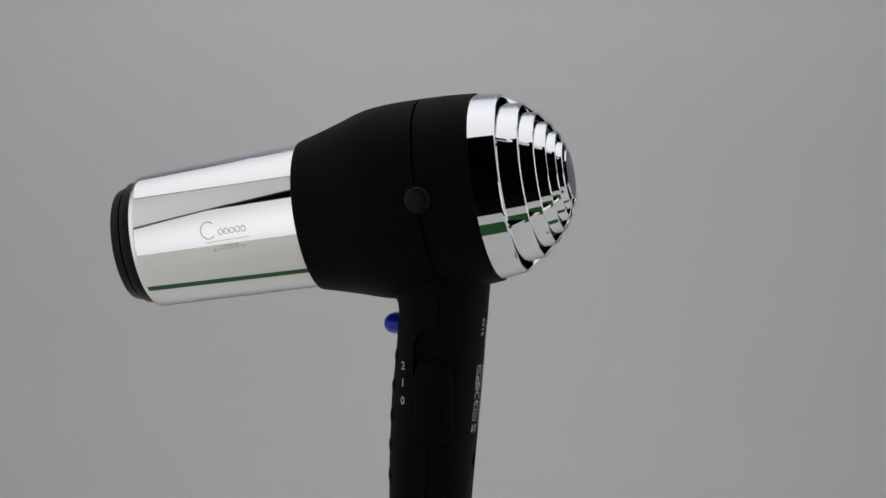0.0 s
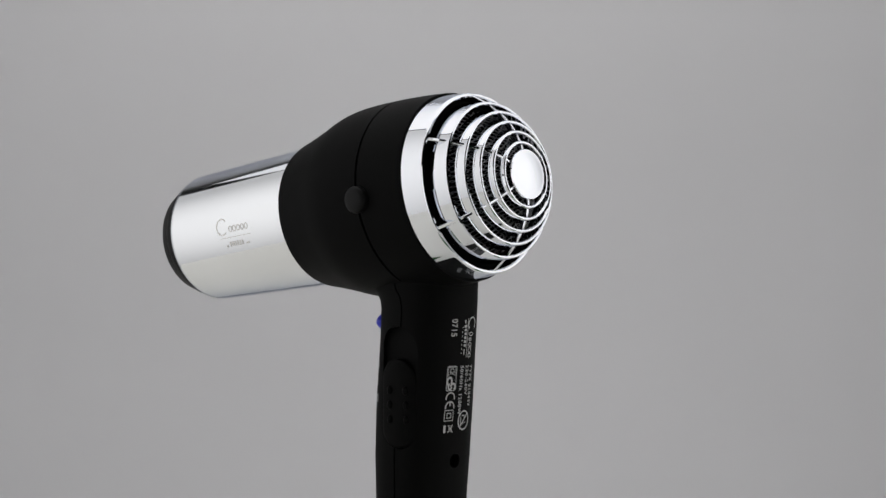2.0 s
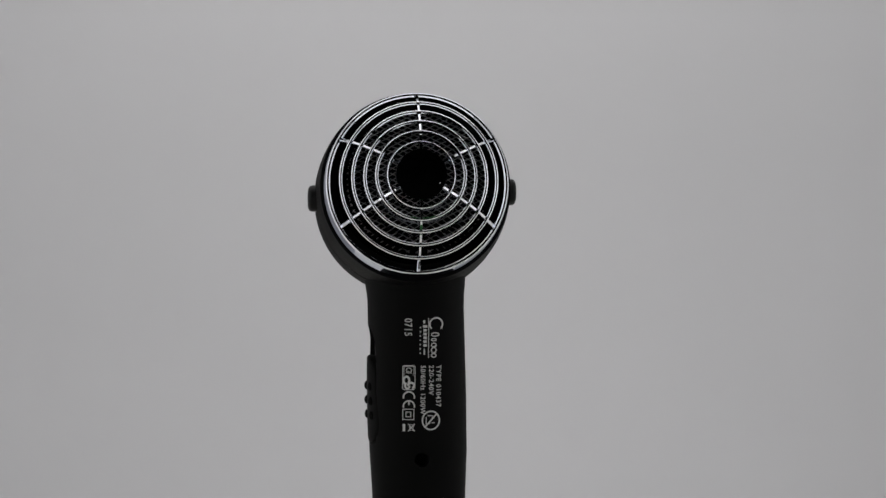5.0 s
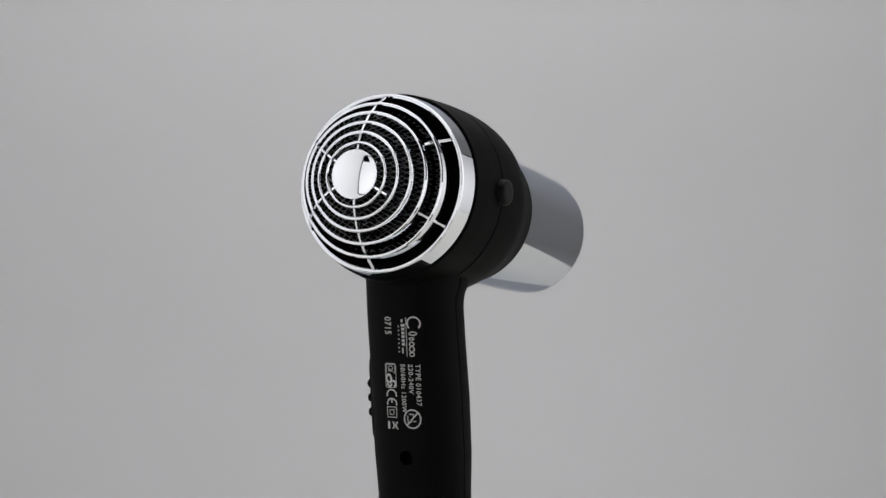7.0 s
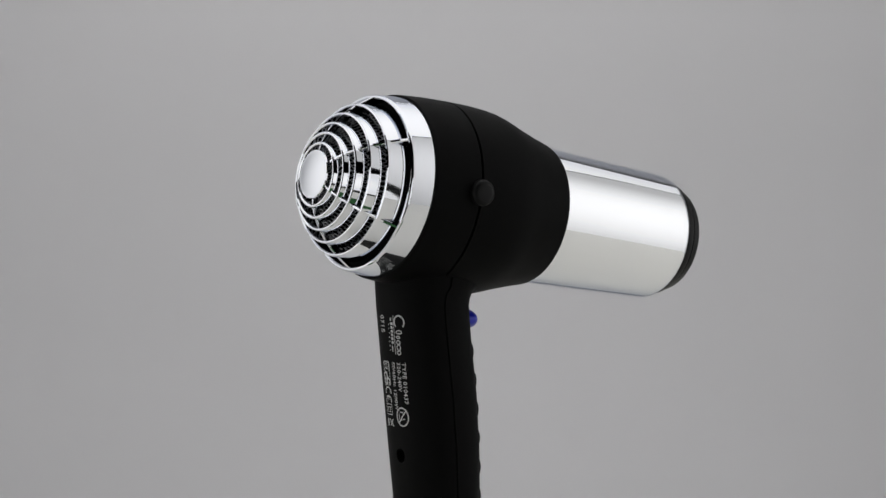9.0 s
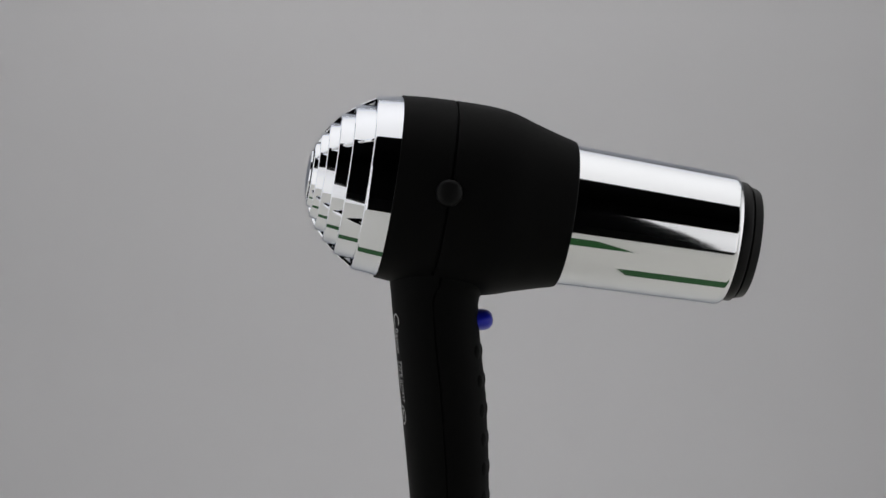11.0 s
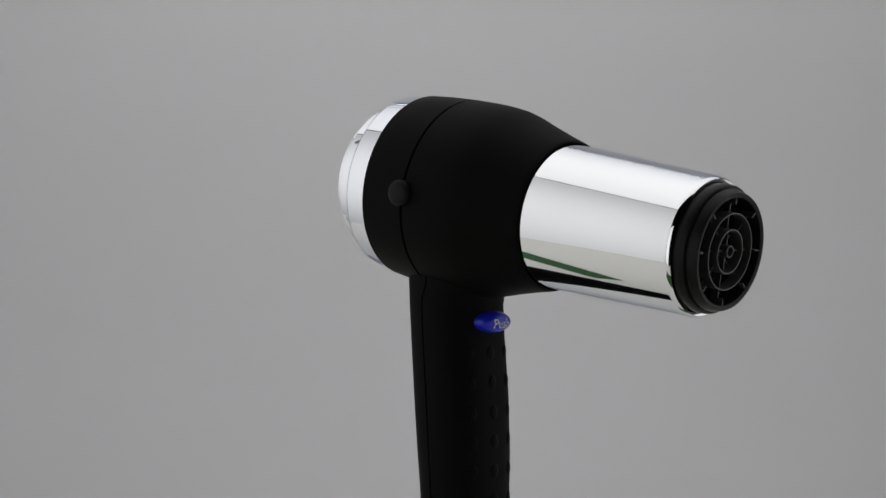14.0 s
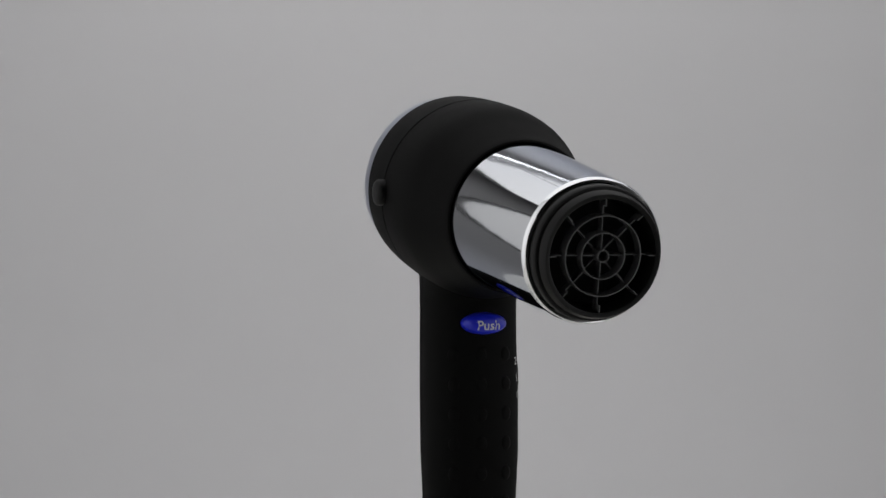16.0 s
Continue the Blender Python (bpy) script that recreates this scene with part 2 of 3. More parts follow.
def handle_point(phi, z, out=0.0):
    """phi 0 looks back, 90 degrees to +y. z is counted from the eye."""
    c, a, b = handle_at(z)
    co, si = math.cos(phi), math.sin(phi)
    x = a * math.copysign(abs(co) ** (2 / H_N), co)
    y = b * math.copysign(abs(si) ** (2 / H_N), si)
    n = Vector((math.copysign(abs(x / a) ** (H_N - 1), x) / a, math.copysign(abs(y / b) ** (H_N - 1), y) / b, 0)).normalized()
    return Vector((c + x, mid(z) + y, z + LIFT)) + n * out, n


def back_surface(y, z):
    """How far back the handle's surface lies at the sideways place y."""
    c, a, b = handle_at(z)
    return c + a * max(0.0, 1 - abs((y - mid(z)) / b) ** H_N) ** (1 / H_N)


def side_surface(x, z):
    c, a, b = handle_at(z)
    return b * max(0.0, 1 - abs((x - c) / a) ** H_N) ** (1 / H_N)


def cut(ob, cutter_bm):
    """Cuts the closed mesh out of ob."""
    tool = new("cutter", finish(cutter_bm, "cutter", PIT, 0))
    tool.matrix_basis = Matrix()
    mod = ob.modifiers.new("cut", "BOOLEAN")
    mod.operation, mod.object, mod.solver = "DIFFERENCE", tool, "EXACT"
    bpy.context.view_layer.update()
    me = bpy.data.meshes.new_from_object(ob.evaluated_get(bpy.context.evaluated_depsgraph_get()))
    ob.modifiers.clear()
    ob.data = me
    me.materials.clear()
    me.materials.append(RUBBER)
    me.set_sharp_from_angle(angle=radians(35))
    bpy.data.objects.remove(tool)


def stadium(w, h, n=12):
    """Outline of an upright rounded slot, w wide and h high, about 0."""
    r = w / 2
    pts = []
    for i in range(n + 1):
        a = math.pi * i / n
        pts.append((r * math.cos(a), h / 2 - r + r * math.sin(a)))
    for i in range(n + 1):
        a = math.pi + math.pi * i / n
        pts.append((r * math.cos(a), -h / 2 + r + r * math.sin(a)))
    return pts


SLOT_X, SLOT_Z, SLOT_W, SLOT_H = 0.0027, -0.09156, 0.0178, 0.0513
SEAM = 0.0025


def make_handle(parent):
    bm = bmesh.new()
    zs = sorted(set(list(np.linspace(-0.196, -0.062, 48)) + H_Z))
    # evenly spread angles, with a narrow groove on either side where the two shells meet
    half = [math.pi * 2 * i / 72 for i in range(72)]
    rows = []
    for z in zs:
        c, a, b = handle_at(z)
        row = []
        seam_phi = math.acos(min(0.9, SEAM / a) ** (H_N / 2))
        angles = []
        for s in (1, -1):
            for d, o in ((-0.018, 0.0), (-0.009, -0.0006), (0.009, -0.0006), (0.018, 0.0)):
                angles.append(((s * seam_phi + d) % (2 * math.pi), o))
        for q in half:
            if all(abs((q - w + math.pi) % (2 * math.pi) - math.pi) > 0.03 for w, _ in angles):
                angles.append((q, 0.0))
        angles.sort()
        for q, o in angles:
            row.append(bm.verts.new(handle_point(q, z, o)[0]))
        rows.append(row)
    for r0, r1 in zip(rows, rows[1:]):
        m, n = len(r0), len(r1)
        if m == n:
            for i in range(m):
                bm.faces.new((r0[i], r0[(i + 1) % m], r1[(i + 1) % m], r1[i]))
        else:
            bmesh.ops.bridge_loops(bm, edges=[e for r in (r0, r1) for e in [bm.edges.get((r[i], r[(i + 1) % len(r)])) or bm.edges.new((r[i], r[(i + 1) % len(r)])) for i in range(len(r))]])
    bm.faces.new(rows[0])
    bm.faces.new(rows[-1])
    ob = part("handle", bm, RUBBER, parent, "black soft-touch handle with a seam along each side")
    slot = bmesh.new()
    pts = stadium(SLOT_W, SLOT_H)
    lo = [slot.verts.new((SLOT_X + x, mid(SLOT_Z) - 0.03, SLOT_Z + z + LIFT)) for x, z in pts]
    hi = [slot.verts.new((SLOT_X + x, mid(SLOT_Z) - 0.0178, SLOT_Z + z + LIFT)) for x, z in pts]
    for i in range(len(pts)):
        j = (i + 1) % len(pts)
        slot.faces.new((lo[i], lo[j], hi[j], hi[i]))
    slot.faces.new(lo)
    slot.faces.new(hi)
    cut(ob, slot)
    hole = bmesh.new()
    bmesh.ops.create_cone(hole, cap_ends=True, segments=28, radius1=0.0031, radius2=0.0031, depth=0.02,
                          matrix=Matrix.Translation((0.019, -0.0103, -0.1229 + LIFT)) @ Matrix.Rotation(radians(90), 4, "Y"))
    cut(ob, hole)
    return ob


def make_slider(parent):
    """The switch: a long rounded thumb piece with two rows of three pips."""
    bm = bmesh.new()
    w, h, zc, xc = 0.0165, 0.0373, -0.0981, 0.0021
    steps = [(1.0, -0.004), (1.0, -0.0005), (0.985, 0.0001), (0.94, 0.0004), (0.86, 0.0006), (0.6, 0.0007), (0.3, 0.0007)]
    rows = []
    for f, o in steps:
        row = []
        for x, z in stadium(w, h):
            X, Z = xc + x * f, zc + z * (1 - (1 - f) * w / h if f > 0.8 else f)
            row.append(bm.verts.new((X, mid(Z) - side_surface(X, Z) - o, Z + LIFT)))
        rows.append(row)
    n = len(rows[0])
    for a, b in zip(rows, rows[1:]):
        for i in range(n):
            bm.faces.new((a[i], a[(i + 1) % n], b[(i + 1) % n], b[i]))
    bm.faces.new(rows[-1])
    bm.faces.new(rows[0])
    ob = part("slider_switch", bm, RUBBER, parent, "black sliding thumb switch")
    for dx in (-0.0039, 0.0039):
        for k in range(3):
            X, Z = xc + dx + 0.0006, zc + 0.0055 - 0.0061 * k
            pip = bmesh.new()
            bmesh.ops.create_uvsphere(pip, u_segments=12, v_segments=8, radius=1,
                                      matrix=Matrix.Translation((X, mid(Z) - side_surface(X, Z) - 0.0006, Z + LIFT)) @ Matrix.Diagonal((0.0014, 0.0012, 0.0019, 1)))
            part("pip", pip, RUBBER, ob)
    return ob


def make_nubs(parent):
    """Soft nubs in staggered columns on the front of the handle."""
    for off in (-0.0108, 0.0010, 0.0125):
        for k in range(8):
            z = -0.0791 - 0.0124 * k
            c, a, b = handle_at(z)
            phi = math.pi - math.asin(math.copysign(abs(off / b) ** (H_N / 2), off))
            p, n = handle_point(phi, z, -0.0003)
            bm = bmesh.new()
            m = Matrix.Translation(p) @ n.to_track_quat("Z", "Y").to_matrix().to_4x4() @ Matrix.Diagonal((0.0026, 0.0034, 0.0009, 1))
            bmesh.ops.create_uvsphere(bm, u_segments=14, v_segments=8, radius=1, matrix=m)
            part("grip_nub", bm, RUBBER, parent)


def make_body(parent):
    prof = smooth_profile([(-0.0002, 0.0412), (0.010, 0.0421), (0.0229, 0.0427)], 4)
    prof += [(0.0231, 0.0413), (0.0239, 0.0413), (0.0241, 0.0427)]
    prof += smooth_profile([(0.0246, 0.0427), (0.036, 0.0428), (0.046, 0.0422), (0.053, 0.0408), (0.062, 0.0380), (0.073, 0.0349), (0.0782, 0.0336), (0.0800, 0.0330)], 5)[1:]
    prof += [(0.0804, 0.0322), (0.078, 0.0317), (0.07, 0.0300), (0.02, 0.0300), (0.002, 0.038), (-0.0002, 0.0398)]
    body = part("body", revolve(prof, 128), RUBBER, parent, "black soft-touch body shell with a seam round it")
    for s in (1, -1):
        c = bar(0.0230, 0.0405, s * (math.pi / 2 + (-0.03 if s > 0 else 0.04)))
        q = Vector((0, s, 0)).to_track_quat("Z", "Y").to_matrix().to_4x4()
        bm = bmesh.new()
        rows = []
        for r, z in ((0.0056, -0.004), (0.0056, 0.0034), (0.0054, 0.0042), (0.0048, 0.0049), (0.0036, 0.0053), (0.0016, 0.0054)):
            rows.append([bm.verts.new(Matrix.Translation(c) @ q @ Vector((r * math.cos(2 * math.pi * i / 32), r * math.sin(2 * math.pi * i / 32), z))) for i in range(32)])
        for a, b in zip(rows, rows[1:]):
            for i in range(32):
                bm.faces.new((a[i], a[(i + 1) % 32], b[(i + 1) % 32], b[i]))
        bm.faces.new(rows[-1])
        bm.faces.new(rows[0])
        part("side_knob", bm, KNOB, parent, "round black rubber knob on the seam")
    return body


RINGS = [(-0.0105, 0.0350, -0.0205, 0.0338), (-0.0190, 0.0300, -0.0262, 0.0289), (-0.0250, 0.0250, -0.0304, 0.0240),
         (-0.0293, 0.0200, -0.0335, 0.0192), (-0.0325, 0.0151, -0.0354, 0.0144)]


def band(s0, r0, s1, r1, t):
    """A thin conical band with softened edges."""
    e = 0.00035
    mids = [(s0 + (s1 + e - s0) * k, r0 + (r1 - r0) * k) for k in (0.04, 0.9, 0.96)]
    prof = [(s0, r0)] + mids + [(s1 + e, r1), (s1, r1 - e), (s1, r1 - t + e), (s1 + e, r1 - t), (s0, r0 - t)]
    return revolve(prof, 112)


def dome(r):
    """The depth of the filter behind the rings."""
    return -0.0305 + 0.0245 * (r / 0.037) ** 2


def make_intake(parent):
    prof = [(0.0045, 0.0409), (0.0040, 0.04085), (-0.0104, 0.03930), (-0.0109, 0.03924), (-0.0114, 0.0391), (-0.0118, 0.0387), (-0.0118, 0.0379), (-0.0113, 0.0374), (0.001, 0.0382)]
    root = part("intake_grille", revolve(prof, 128), CHROME, parent, "domed chrome air intake grille of stepped rings")
    for s0, r0, s1, r1 in RINGS:
        part("ring", band(s0, r0, s1, r1, 0.0013), CHROME, root)
    cap = [(-0.0345, 0.0), (-0.0345, 0.0104), (-0.0358, 0.0108), (-0.0364, 0.0106)] + [(-0.0364 - 0.0010 * (1 - (k / 6) ** 2), 0.0104 * k / 6) for k in range(6, 0, -1)] + [(-0.0374, 0.0)]
    part("cap", revolve(cap, 64, closed=False), CHROME, root, "round polished chrome cap")
    path = [(-0.0352, 0.0095), (-0.0346, 0.0138), (-0.0327, 0.0185), (-0.0297, 0.0233), (-0.0255, 0.0282), (-0.0198, 0.0331), (-0.0112, 0.0385)]
    for k in range(6):
        phi = math.pi / 3 * k
        side = -AX_P * math.sin(phi) + AX_B * math.cos(phi)
        bm = bmesh.new()
        rows = []
        for s, r in path:
            p = bar(s, r, phi)
            rows.append([bm.verts.new(p + side * u * 0.0007 + AX_E * w) for u, w in ((-1, 0.0006), (-0.6, 0), (0.6, 0), (1, 0.0006), (1, 0.0026), (-1, 0.0026))])
        for a, b in zip(rows, rows[1:]):
            for i in range(6):
                bm.faces.new((a[i], a[(i + 1) % 6], b[(i + 1) % 6], b[i]))
        bm.faces.new(rows[0])
        bm.faces.new(rows[-1])
        part("spoke", bm, CHROME, root)
    part("filter_backing", revolve([(dome(r) + 0.0022, r) for r in np.linspace(0, 0.0375, 12)] + [(0.004, 0.0375), (0.004, 0.0)], 64, closed=False), PIT, root, "black filter backing")
    # woven wire: two sets of bent wires
    verts, faces = [], []

    def wire(points, rad):
        base = len(verts)
        for i, p in enumerate(points):
            t = (points[min(i + 1, len(points) - 1)] - points[max(i - 1, 0)]).normalized()
            u = t.cross(AX_E).normalized()
            w = t.cross(u)
            for k in range(3):
                a = 2 * math.pi * k / 3
                verts.append(tuple(p + u * (rad * math.cos(a)) + w * (rad * math.sin(a))))
            if i:
                for k in range(3):
                    faces.append((base + 3 * i - 3 + k, base + 3 * i - 3 + (k + 1) % 3, base + 3 * i + (k + 1) % 3, base + 3 * i + k))

    R, pitch = 0.0292, 0.0021
    n = int(R / pitch)
    for kind, ang in enumerate((radians(28), radians(-28))):
        ca, sa = math.cos(ang), math.sin(ang)
        for i in range(-n, n + 1):
            d = i * pitch
            half = math.sqrt(R * R - d * d)
            m = max(6, int(half / 0.0009))
            pts = []
            for k in range(m + 1):
                e = -half + 2 * half * k / m
                y, z = e * ca - d * sa, e * sa + d * ca
                pts.append(AX_O + AX_E * (K * dome(math.hypot(y, z) / K) + 0.00035 * math.sin(2 * math.pi * e / (2 * pitch) + math.pi * i + kind * math.pi)) + AX_B * y + AX_P * z)
            wire(pts, 0.00026)
    me = bpy.data.meshes.new("wire_mesh")
    me.from_pydata(verts, [], faces)
    me.materials.append(WIRE)
    ob = new("wire_mesh", me)
    ob.parent = root
    tagged(ob, label="fine woven dark steel wire mesh", kind="stuff")
    return root


def make_nozzle(parent):
    prof = [(0.074, 0.03185), (0.076, 0.03179)] + [(s, 0.03179 - 0.0281 * (s - 0.076)) for s in (0.0795, 0.100, 0.130, 0.150, 0.1534, 0.1537)] + [(0.1540, 0.02957), (0.1552, 0.0293), (0.1559, 0.0287), (0.1556, 0.0276), (0.150, 0.0268), (0.074, 0.0285)]
    barrel = part("barrel", revolve(prof, 128), BARREL, parent, "polished chrome nozzle barrel")
    collar = [(0.150, 0.0266), (0.1575, 0.0273), (0.1604, 0.0271), (0.1609, 0.0267), (0.1610, 0.0253), (0.1616, 0.0251), (0.1622, 0.0257), (0.1650, 0.0250), (0.1660, 0.0245),
              (0.1660, 0.0234), (0.1655, 0.0226), (0.150, 0.0222)]
    c = part("collar", revolve(collar, 112), BLACK, parent, "black plastic collar in the nozzle mouth")
    part("mouth_backing", revolve([(0.146, 0.0), (0.146, 0.0255), (0.148, 0.0255), (0.148, 0.0)], 64, closed=False), PIT, c, "black inside of the nozzle")
    for r in (0.0026, 0.0094, 0.0162):
        e, t = 0.0001, 0.0005
        part("grille_ring", revolve([(0.160, r), (0.1657 - e, r), (0.1657, r - e), (0.1657, r - t + e), (0.1657 - e, r - t), (0.160, r - t)], 72), RIB, c)
    for k in range(8):
        phi = math.pi / 4 * k
        side = -AX_P * math.sin(phi) + AX_B * math.cos(phi)
        for r0, r1, front in ((0.0025, 0.0089, 0.1635 if k % 2 == 0 else 0.161), (0.0093, 0.0157, 0.1628), (0.0161, 0.0196, 0.1628), (0.0196, 0.0224, 0.1654)):
            bm = bmesh.new()
            q = [[bm.verts.new(bar(s, r, phi) + side * u * 0.0002) for s, u in ((front, -1), (front, 1), (0.159, 1), (0.159, -1))] for r in (r0, r1)]
            for i in range(4):
                bm.faces.new((q[0][i], q[0][(i + 1) % 4], q[1][(i + 1) % 4], q[1][i]))
            bm.faces.new(q[0])
            bm.faces.new(q[1])
            part("grille_rib", bm, RIB, c)
    return barrel


BTN_Y = -0.0119


def make_button(parent):
    """The blue push button: an upright-sided oval with a domed face."""
    bm = bmesh.new()
    zc = -0.06561
    rows = []
    for f, o in ((1.0, 0.0), (1.0, 0.0150), (0.985, 0.0178), (0.94, 0.0192), (0.82, 0.0206), (0.6, 0.0216), (0.3, 0.0221)):
        rows.append([bm.verts.new((-o - 0.0001, BTN_Y + 0.0097 * f * math.cos(2 * math.pi * i / 40), zc + 0.0047 * f * math.sin(2 * math.pi * i / 40) + LIFT)) for i in range(40)])
    for a, b in zip(rows, rows[1:]):
        for i in range(40):
            bm.faces.new((a[i], a[(i + 1) % 40], b[(i + 1) % 40], b[i]))
    bm.faces.new(rows[0])
    bm.faces.new(rows[-1])
    return part("push_button", bm, BLUE, parent, "glossy blue oval push button", 50)


def button_face(y, z):
    f = min(1.0, math.hypot((y - BTN_Y) / 0.0097, (z + 0.06561) / 0.0047))
    return -0.0001 - float(np.interp(f, [0, 0.3, 0.6, 0.82, 0.94, 1.0], [0.0221, 0.0221, 0.0216, 0.0206, 0.0192, 0.0150]))


# ---------------------------------------------------------------- writing
def lettering(body, size, spacing=1.0):
    """The outline of a word as a flat mesh: its left end and baseline at 0."""
    cu = bpy.data.curves.new("word", "FONT")
    cu.body, cu.size, cu.space_character = body, size, spacing
    cu.resolution_u = 3
    cu.offset = size * 0.012
    ob = new("word", cu)
    bpy.context.view_layer.update()
    me = bpy.data.meshes.new_from_object(ob.evaluated_get(bpy.context.evaluated_depsgraph_get()))
    bpy.data.objects.remove(ob)
    bm = bmesh.new()
    bm.from_mesh(me)
    bpy.data.meshes.remove(me)
    return bm


def strip(points, width, closed=False):
    """A flat line of that width through 2D points."""
    bm = bmesh.new()
    n = len(points)
    prev = None
    first = None
    for i in range(n):
        a = Vector(points[(i - 1) % n] if closed or i else points[0])
        b = Vector(points[(i + 1) % n] if closed or i < n - 1 else points[-1])
        d = (b - a).normalized()
        k = Vector((-d.y, d.x)) * width / 2
        p = Vector(points[i])
        cur = (bm.verts.new((*(p + k), 0)), bm.verts.new((*(p - k), 0)))
        if prev:
            bm.faces.new((prev[0], prev[1], cur[1], cur[0]))
        first = first or cur
        prev = cur
    if closed:
        bm.faces.new((prev[0], prev[1], first[1], first[0]))
    return bm


def arc(cx, cy, rx, ry, a0, a1, n=20):
    return [(cx + rx * math.cos(radians(a0 + (a1 - a0) * i / n)), cy + ry * math.sin(radians(a0 + (a1 - a0) * i / n))) for i in range(n + 1)]


def line(x0, y0, x1, y1, w, n=8):
    return strip([(x0 + (x1 - x0) * i / n, y0 + (y1 - y0) * i / n) for i in range(n + 1)], w)


def join(*bms):
    out = bmesh.new()
    for b in bms:
        me = bpy.data.meshes.new("tmp")
        b.to_mesh(me)
        b.free()
        out.from_mesh(me)
        bpy.data.meshes.remove(me)
    return out


def shift(bm, dx, dy, sx=1.0, sy=1.0):
    for v in bm.verts:
        v.co.x, v.co.y = v.co.x * sx + dx, v.co.y * sy + dy
    return bm


def on_back(bm):
    """Lays flat writing on the back of the handle: x runs down, y to +y."""
    for v in bm.verts:
        z, y = -v.co.x, v.co.y
        v.co = Vector((back_surface(y, z) + 0.00012, y, z + LIFT))
    return bm


def make_prints(handle, barrel, button):
    # back of the handle; x is the depth below the eye, y the sideways place
    part("print", on_back(shift(lettering("0715", 0.0044, 1.1), 0.0628, -0.0178, 0.8)), PRINT, handle, "printed number 0715")
    part("print", on_back(shift(lettering("TYPE 010437", 0.0029, 1.12), 0.0826, -0.0044)), PRINT, handle, "printed type line")
    part("print", on_back(shift(lettering("220-240V", 0.0029, 1.12), 0.0826, -0.0075)), PRINT, handle, "printed voltage line")
    part("print", on_back(shift(lettering("50/60Hz 1200W", 0.0029, 1.12), 0.0826, -0.0110, 0.96)), PRINT, handle, "printed power line")
    # the maker's mark as plain shapes
    mark = [strip(arc(0.0654, -0.0046, 0.0027, 0.0027, 45, 315), 0.0006)]
    for k, (w, h) in enumerate(((0.0007, 0.0016), (0.0005, 0.0010), (0.0008, 0.0010), (0.0012, 0.0010), (0.0008, 0.0010))):
        mark.append(strip(arc(0.0697 + 0.0022 * k, -0.0056 + h - 0.0010, w, h, 0, 360, 14), 0.00045))
    mark.append(line(0.0628, -0.0078, 0.0795, -0.0078, 0.0003))
    for k in range(6):
        mark.append(line(0.0657 + 0.0016 * k, -0.0093, 0.0668 + 0.0016 * k, -0.0093, 0.0018 - 0.0004 * (k > 0), 2))
    mark.append(line(0.0637, -0.0097, 0.0650, -0.0097, 0.0008))
    mark.append(line(0.0757, -0.0096, 0.0782, -0.0096, 0.0006))
    for k in range(7):
        mark.append(line(0.0664 + 0.0018 * k, -0.0113, 0.0670 + 0.0018 * k, -0.0113, 0.0005, 2))
    part("print", on_back(join(*mark)), PRINT, handle, "printed maker's mark")
    # test marks
    marks = [strip([(0.0832, -0.0185), (0.0924, -0.0185), (0.0929, -0.0180), (0.0929, -0.0139), (0.0924, -0.0134), (0.0832, -0.0134), (0.0827, -0.0139), (0.0827, -0.0180)], 0.0003, True),
             strip([(0.0831, -0.0180), (0.0868, -0.0180), (0.0850, -0.0163), (0.0868, -0.0139), (0.0831, -0.0139)], 0.0003, True),
             strip(arc(0.0848, -0.0160, 0.0011, 0.0011, 0, 360, 12), 0.0003, True),
             strip(arc(0.0890, -0.0170, 0.0016, 0.0012, 40, 330), 0.0009), strip(arc(0.0912, -0.0150, 0.0012, 0.0013, 20, 270), 0.0009),
             strip(arc(0.0912, -0.0166, 0.0012, 0.0009, -160, 90), 0.0008)]
    part("print", on_back(join(*marks)), PRINT, handle, "printed test mark in a frame")
    ce = [strip(arc(0.0961, -0.0159, 0.0023, 0.0023, 75, 285), 0.0006), strip(arc(0.0999, -0.0159, 0.0023, 0.0023, 75, 285), 0.0006),
          line(0.0978, -0.0159, 0.0994, -0.0159, 0.0006, 3)]
    part("print", on_back(join(*ce)), PRINT, handle, "printed conformity mark")
    sq = [strip([(x0, y0), (x1, y0), (x1, y1), (x0, y1)], 0.00045, True) for x0, x1, y0, y1 in ((0.1012, 0.1056, -0.0184, -0.0138), (0.1024, 0.1044, -0.0171, -0.0151))]
    part("print", on_back(join(*sq)), PRINT, handle, "printed double square mark")
    bin_ = [line(0.1074, -0.0162, 0.1106, -0.0134, 0.0004), line(0.1074, -0.0134, 0.1106, -0.0162, 0.0004), strip([(0.1077, -0.0157), (0.1102, -0.0154), (0.1102, -0.0142), (0.1077, -0.0139)], 0.0003, True),
            line(0.1074, -0.0179, 0.1106, -0.0179, 0.0011)]
    part("print", on_back(join(*bin_)), PRINT, handle, "printed crossed-out bin mark")
    no = [strip(arc(0.1060, -0.0066, 0.0039, 0.0036, 0, 360, 36), 0.0006, True), line(0.1034, -0.0043, 0.1086, -0.0089, 0.0006),
          strip([(0.1046, -0.0086), (0.1074, -0.0086), (0.1074, -0.0071), (0.1060, -0.0071)], 0.0004), line(0.1070, -0.0064, 0.1070, -0.0050, 0.0004),
          strip([(0.1040, -0.0080), (0.1040, -0.0060), (0.1052, -0.0060)], 0.0004)]
    part("print", on_back(join(*no)), PRINT, handle, "printed round prohibition mark")
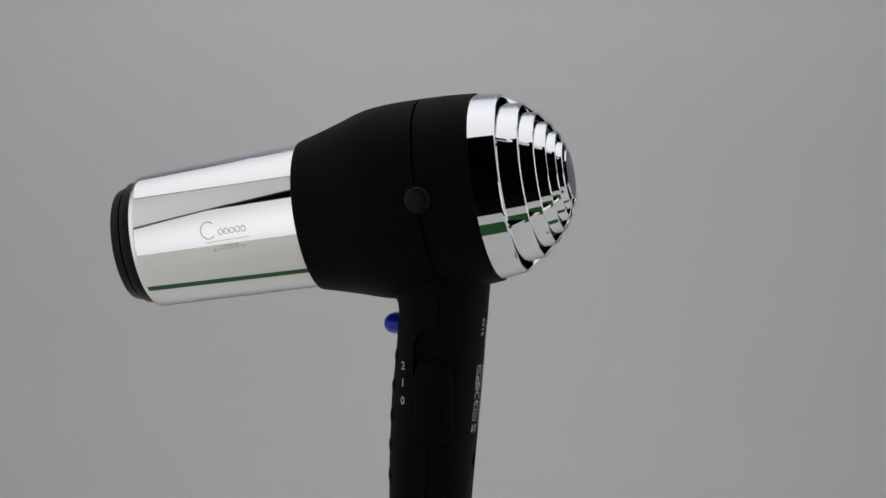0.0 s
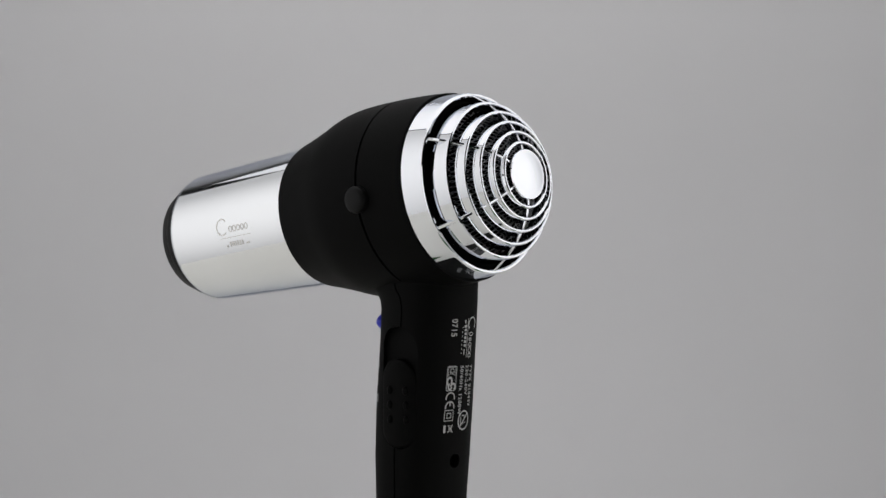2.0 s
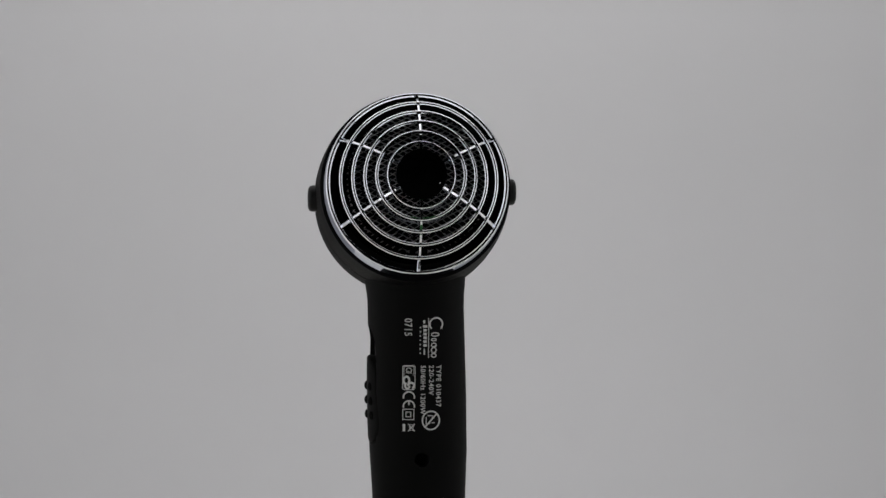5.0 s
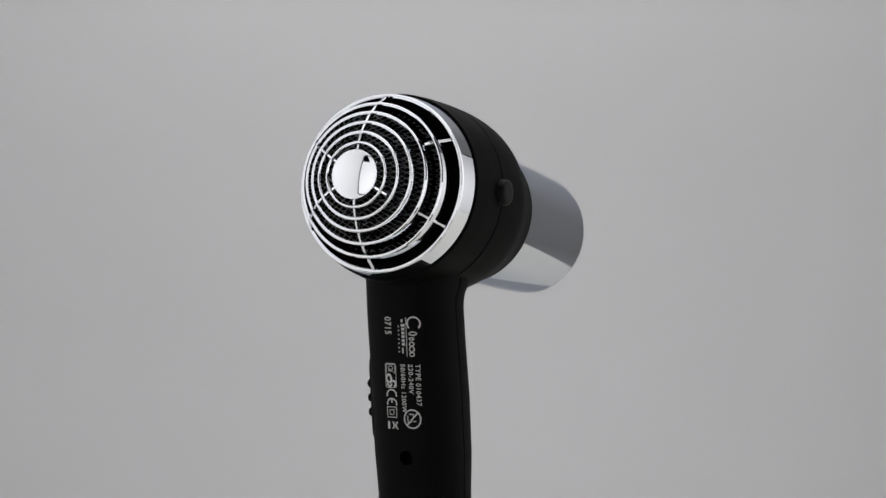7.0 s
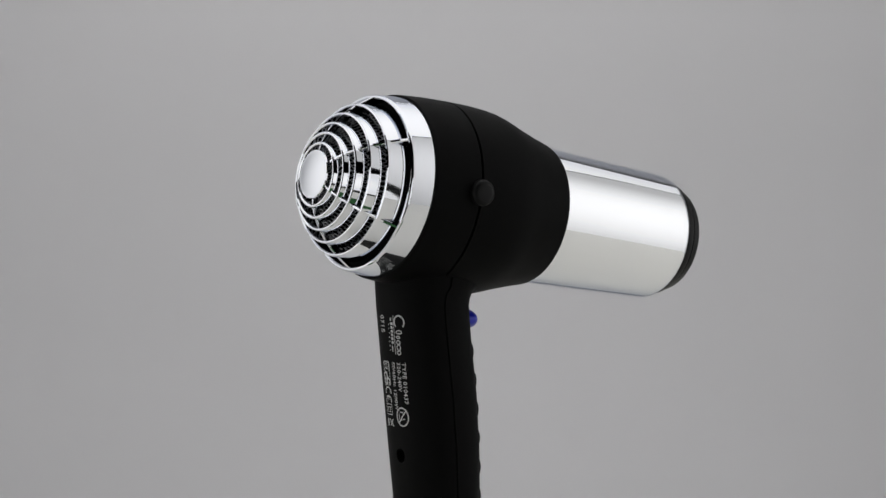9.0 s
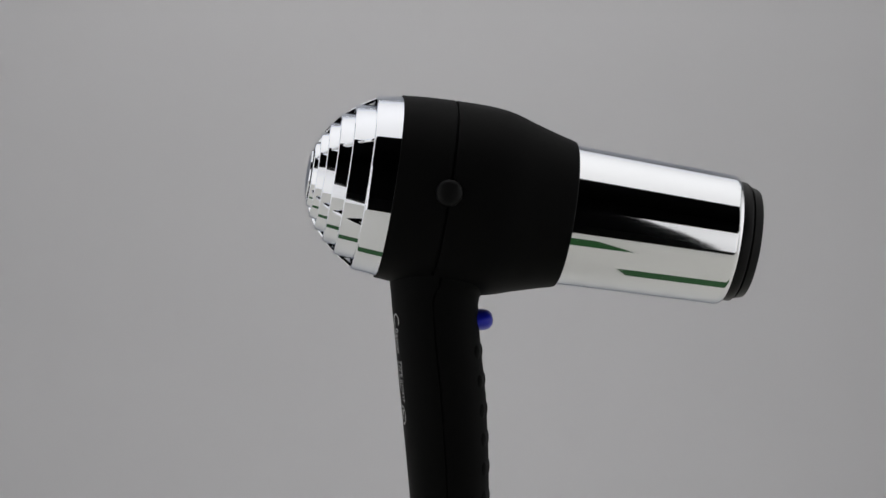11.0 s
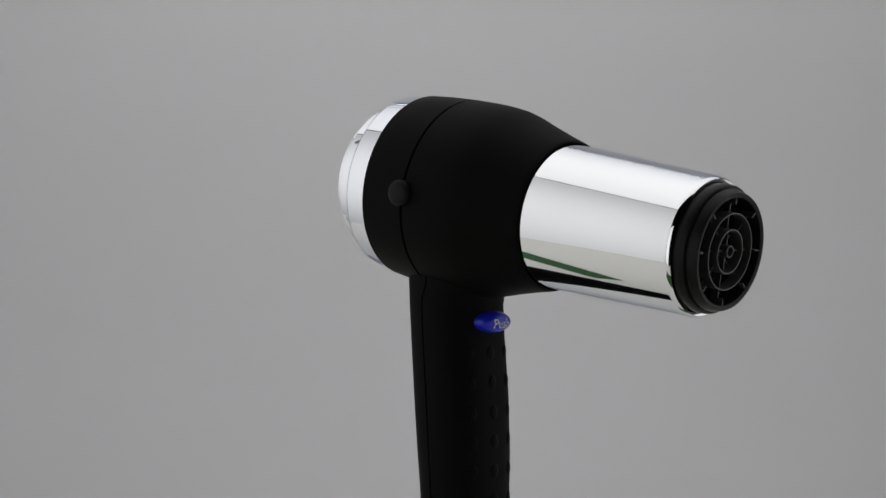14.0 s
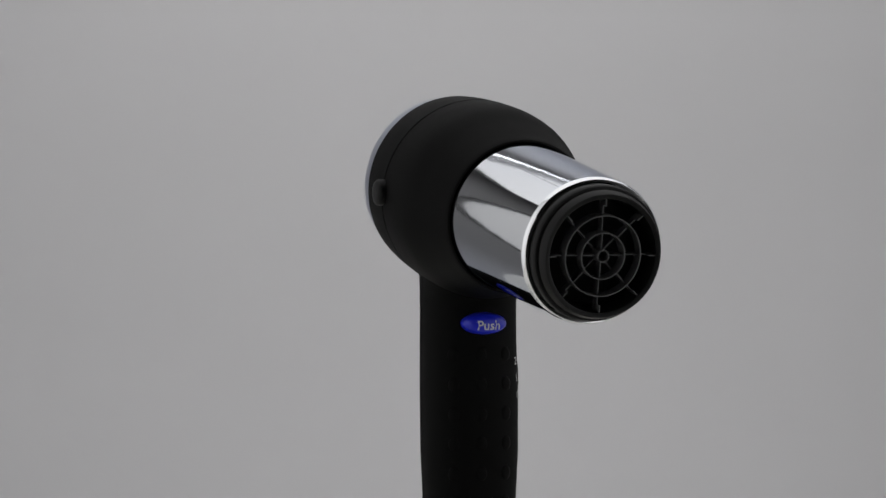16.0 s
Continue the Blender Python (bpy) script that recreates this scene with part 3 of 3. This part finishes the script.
    # switch steps on the front edge
    for text, z in (("2", -0.08214), ("1", -0.08925), ("0", -0.09656)):
        bm = shift(lettering(text, 0.0047), -0.0013, -0.0017, 0.85)
        for v in bm.verts:
            c, a, b = handle_at(z + v.co.y)
            x = -0.0108 + v.co.x
            v.co = Vector((x, mid(z + v.co.y) - side_surface(x, z + v.co.y) - 0.00012, z + v.co.y + LIFT))
        part("print", bm, PRINT, handle, "printed switch number")
    # the word on the button
    bm = shift(lettering("Push", 0.0056), -0.0064, -0.0020)
    for v in bm.verts:
        y, z = BTN_Y - 0.0014 - v.co.x, -0.06561 - 0.0004 + v.co.y
        v.co = Vector((button_face(y, z) - 0.00025, y, z + LIFT))
    part("print", bm, PRINT, button, "white printed word")
    # mark on the barrel: x along it, y up round it
    mark = [strip(arc(0.1195, 0.0, 0.0034, 0.0037, -135, 140), 0.0006)]
    for k in range(5):
        mark.append(strip(arc(0.1140 - 0.0026 * k, -0.0014, 0.0010, 0.0013, 0, 360, 12), 0.0005))
    mark.append(line(0.1215, -0.0052, 0.1015, -0.0052, 0.0003))
    for k in range(6):
        mark.append(line(0.1163 - 0.0016 * k, -0.0083, 0.1152 - 0.0016 * k, -0.0083, 0.0022, 2))
    mark.append(line(0.1185, -0.0090, 0.1175, -0.0090, 0.0012))
    mark.append(line(0.1060, -0.0090, 0.1035, -0.0090, 0.0008))
    bm = join(*mark)
    for v in bm.verts:
        s = v.co.x
        r = float(np.interp(s, [0.076, 0.1534], [0.03179, 0.02962]))
        v.co = bar(s, r + 0.00008, -math.pi / 2 + (v.co.y + 0.0000) / r)
    part("print", bm, ETCH, barrel, "etched maker's mark")


dryer = new("hair_dryer")
tagged(dryer, label="black and chrome hair dryer standing upright on its handle", category="hair dryer")


handle = make_handle(dryer)
make_slider(dryer)
make_nubs(handle)
make_body(dryer)
make_intake(dryer)
barrel = make_nozzle(dryer)
button = make_button(dryer)
make_prints(handle, barrel, button)


def motions():
    walk(dryer, [(t, pose(0, 0, TABLE_Z, 0, 0, YAW0 + a)) for t, a in TURN])


motions()
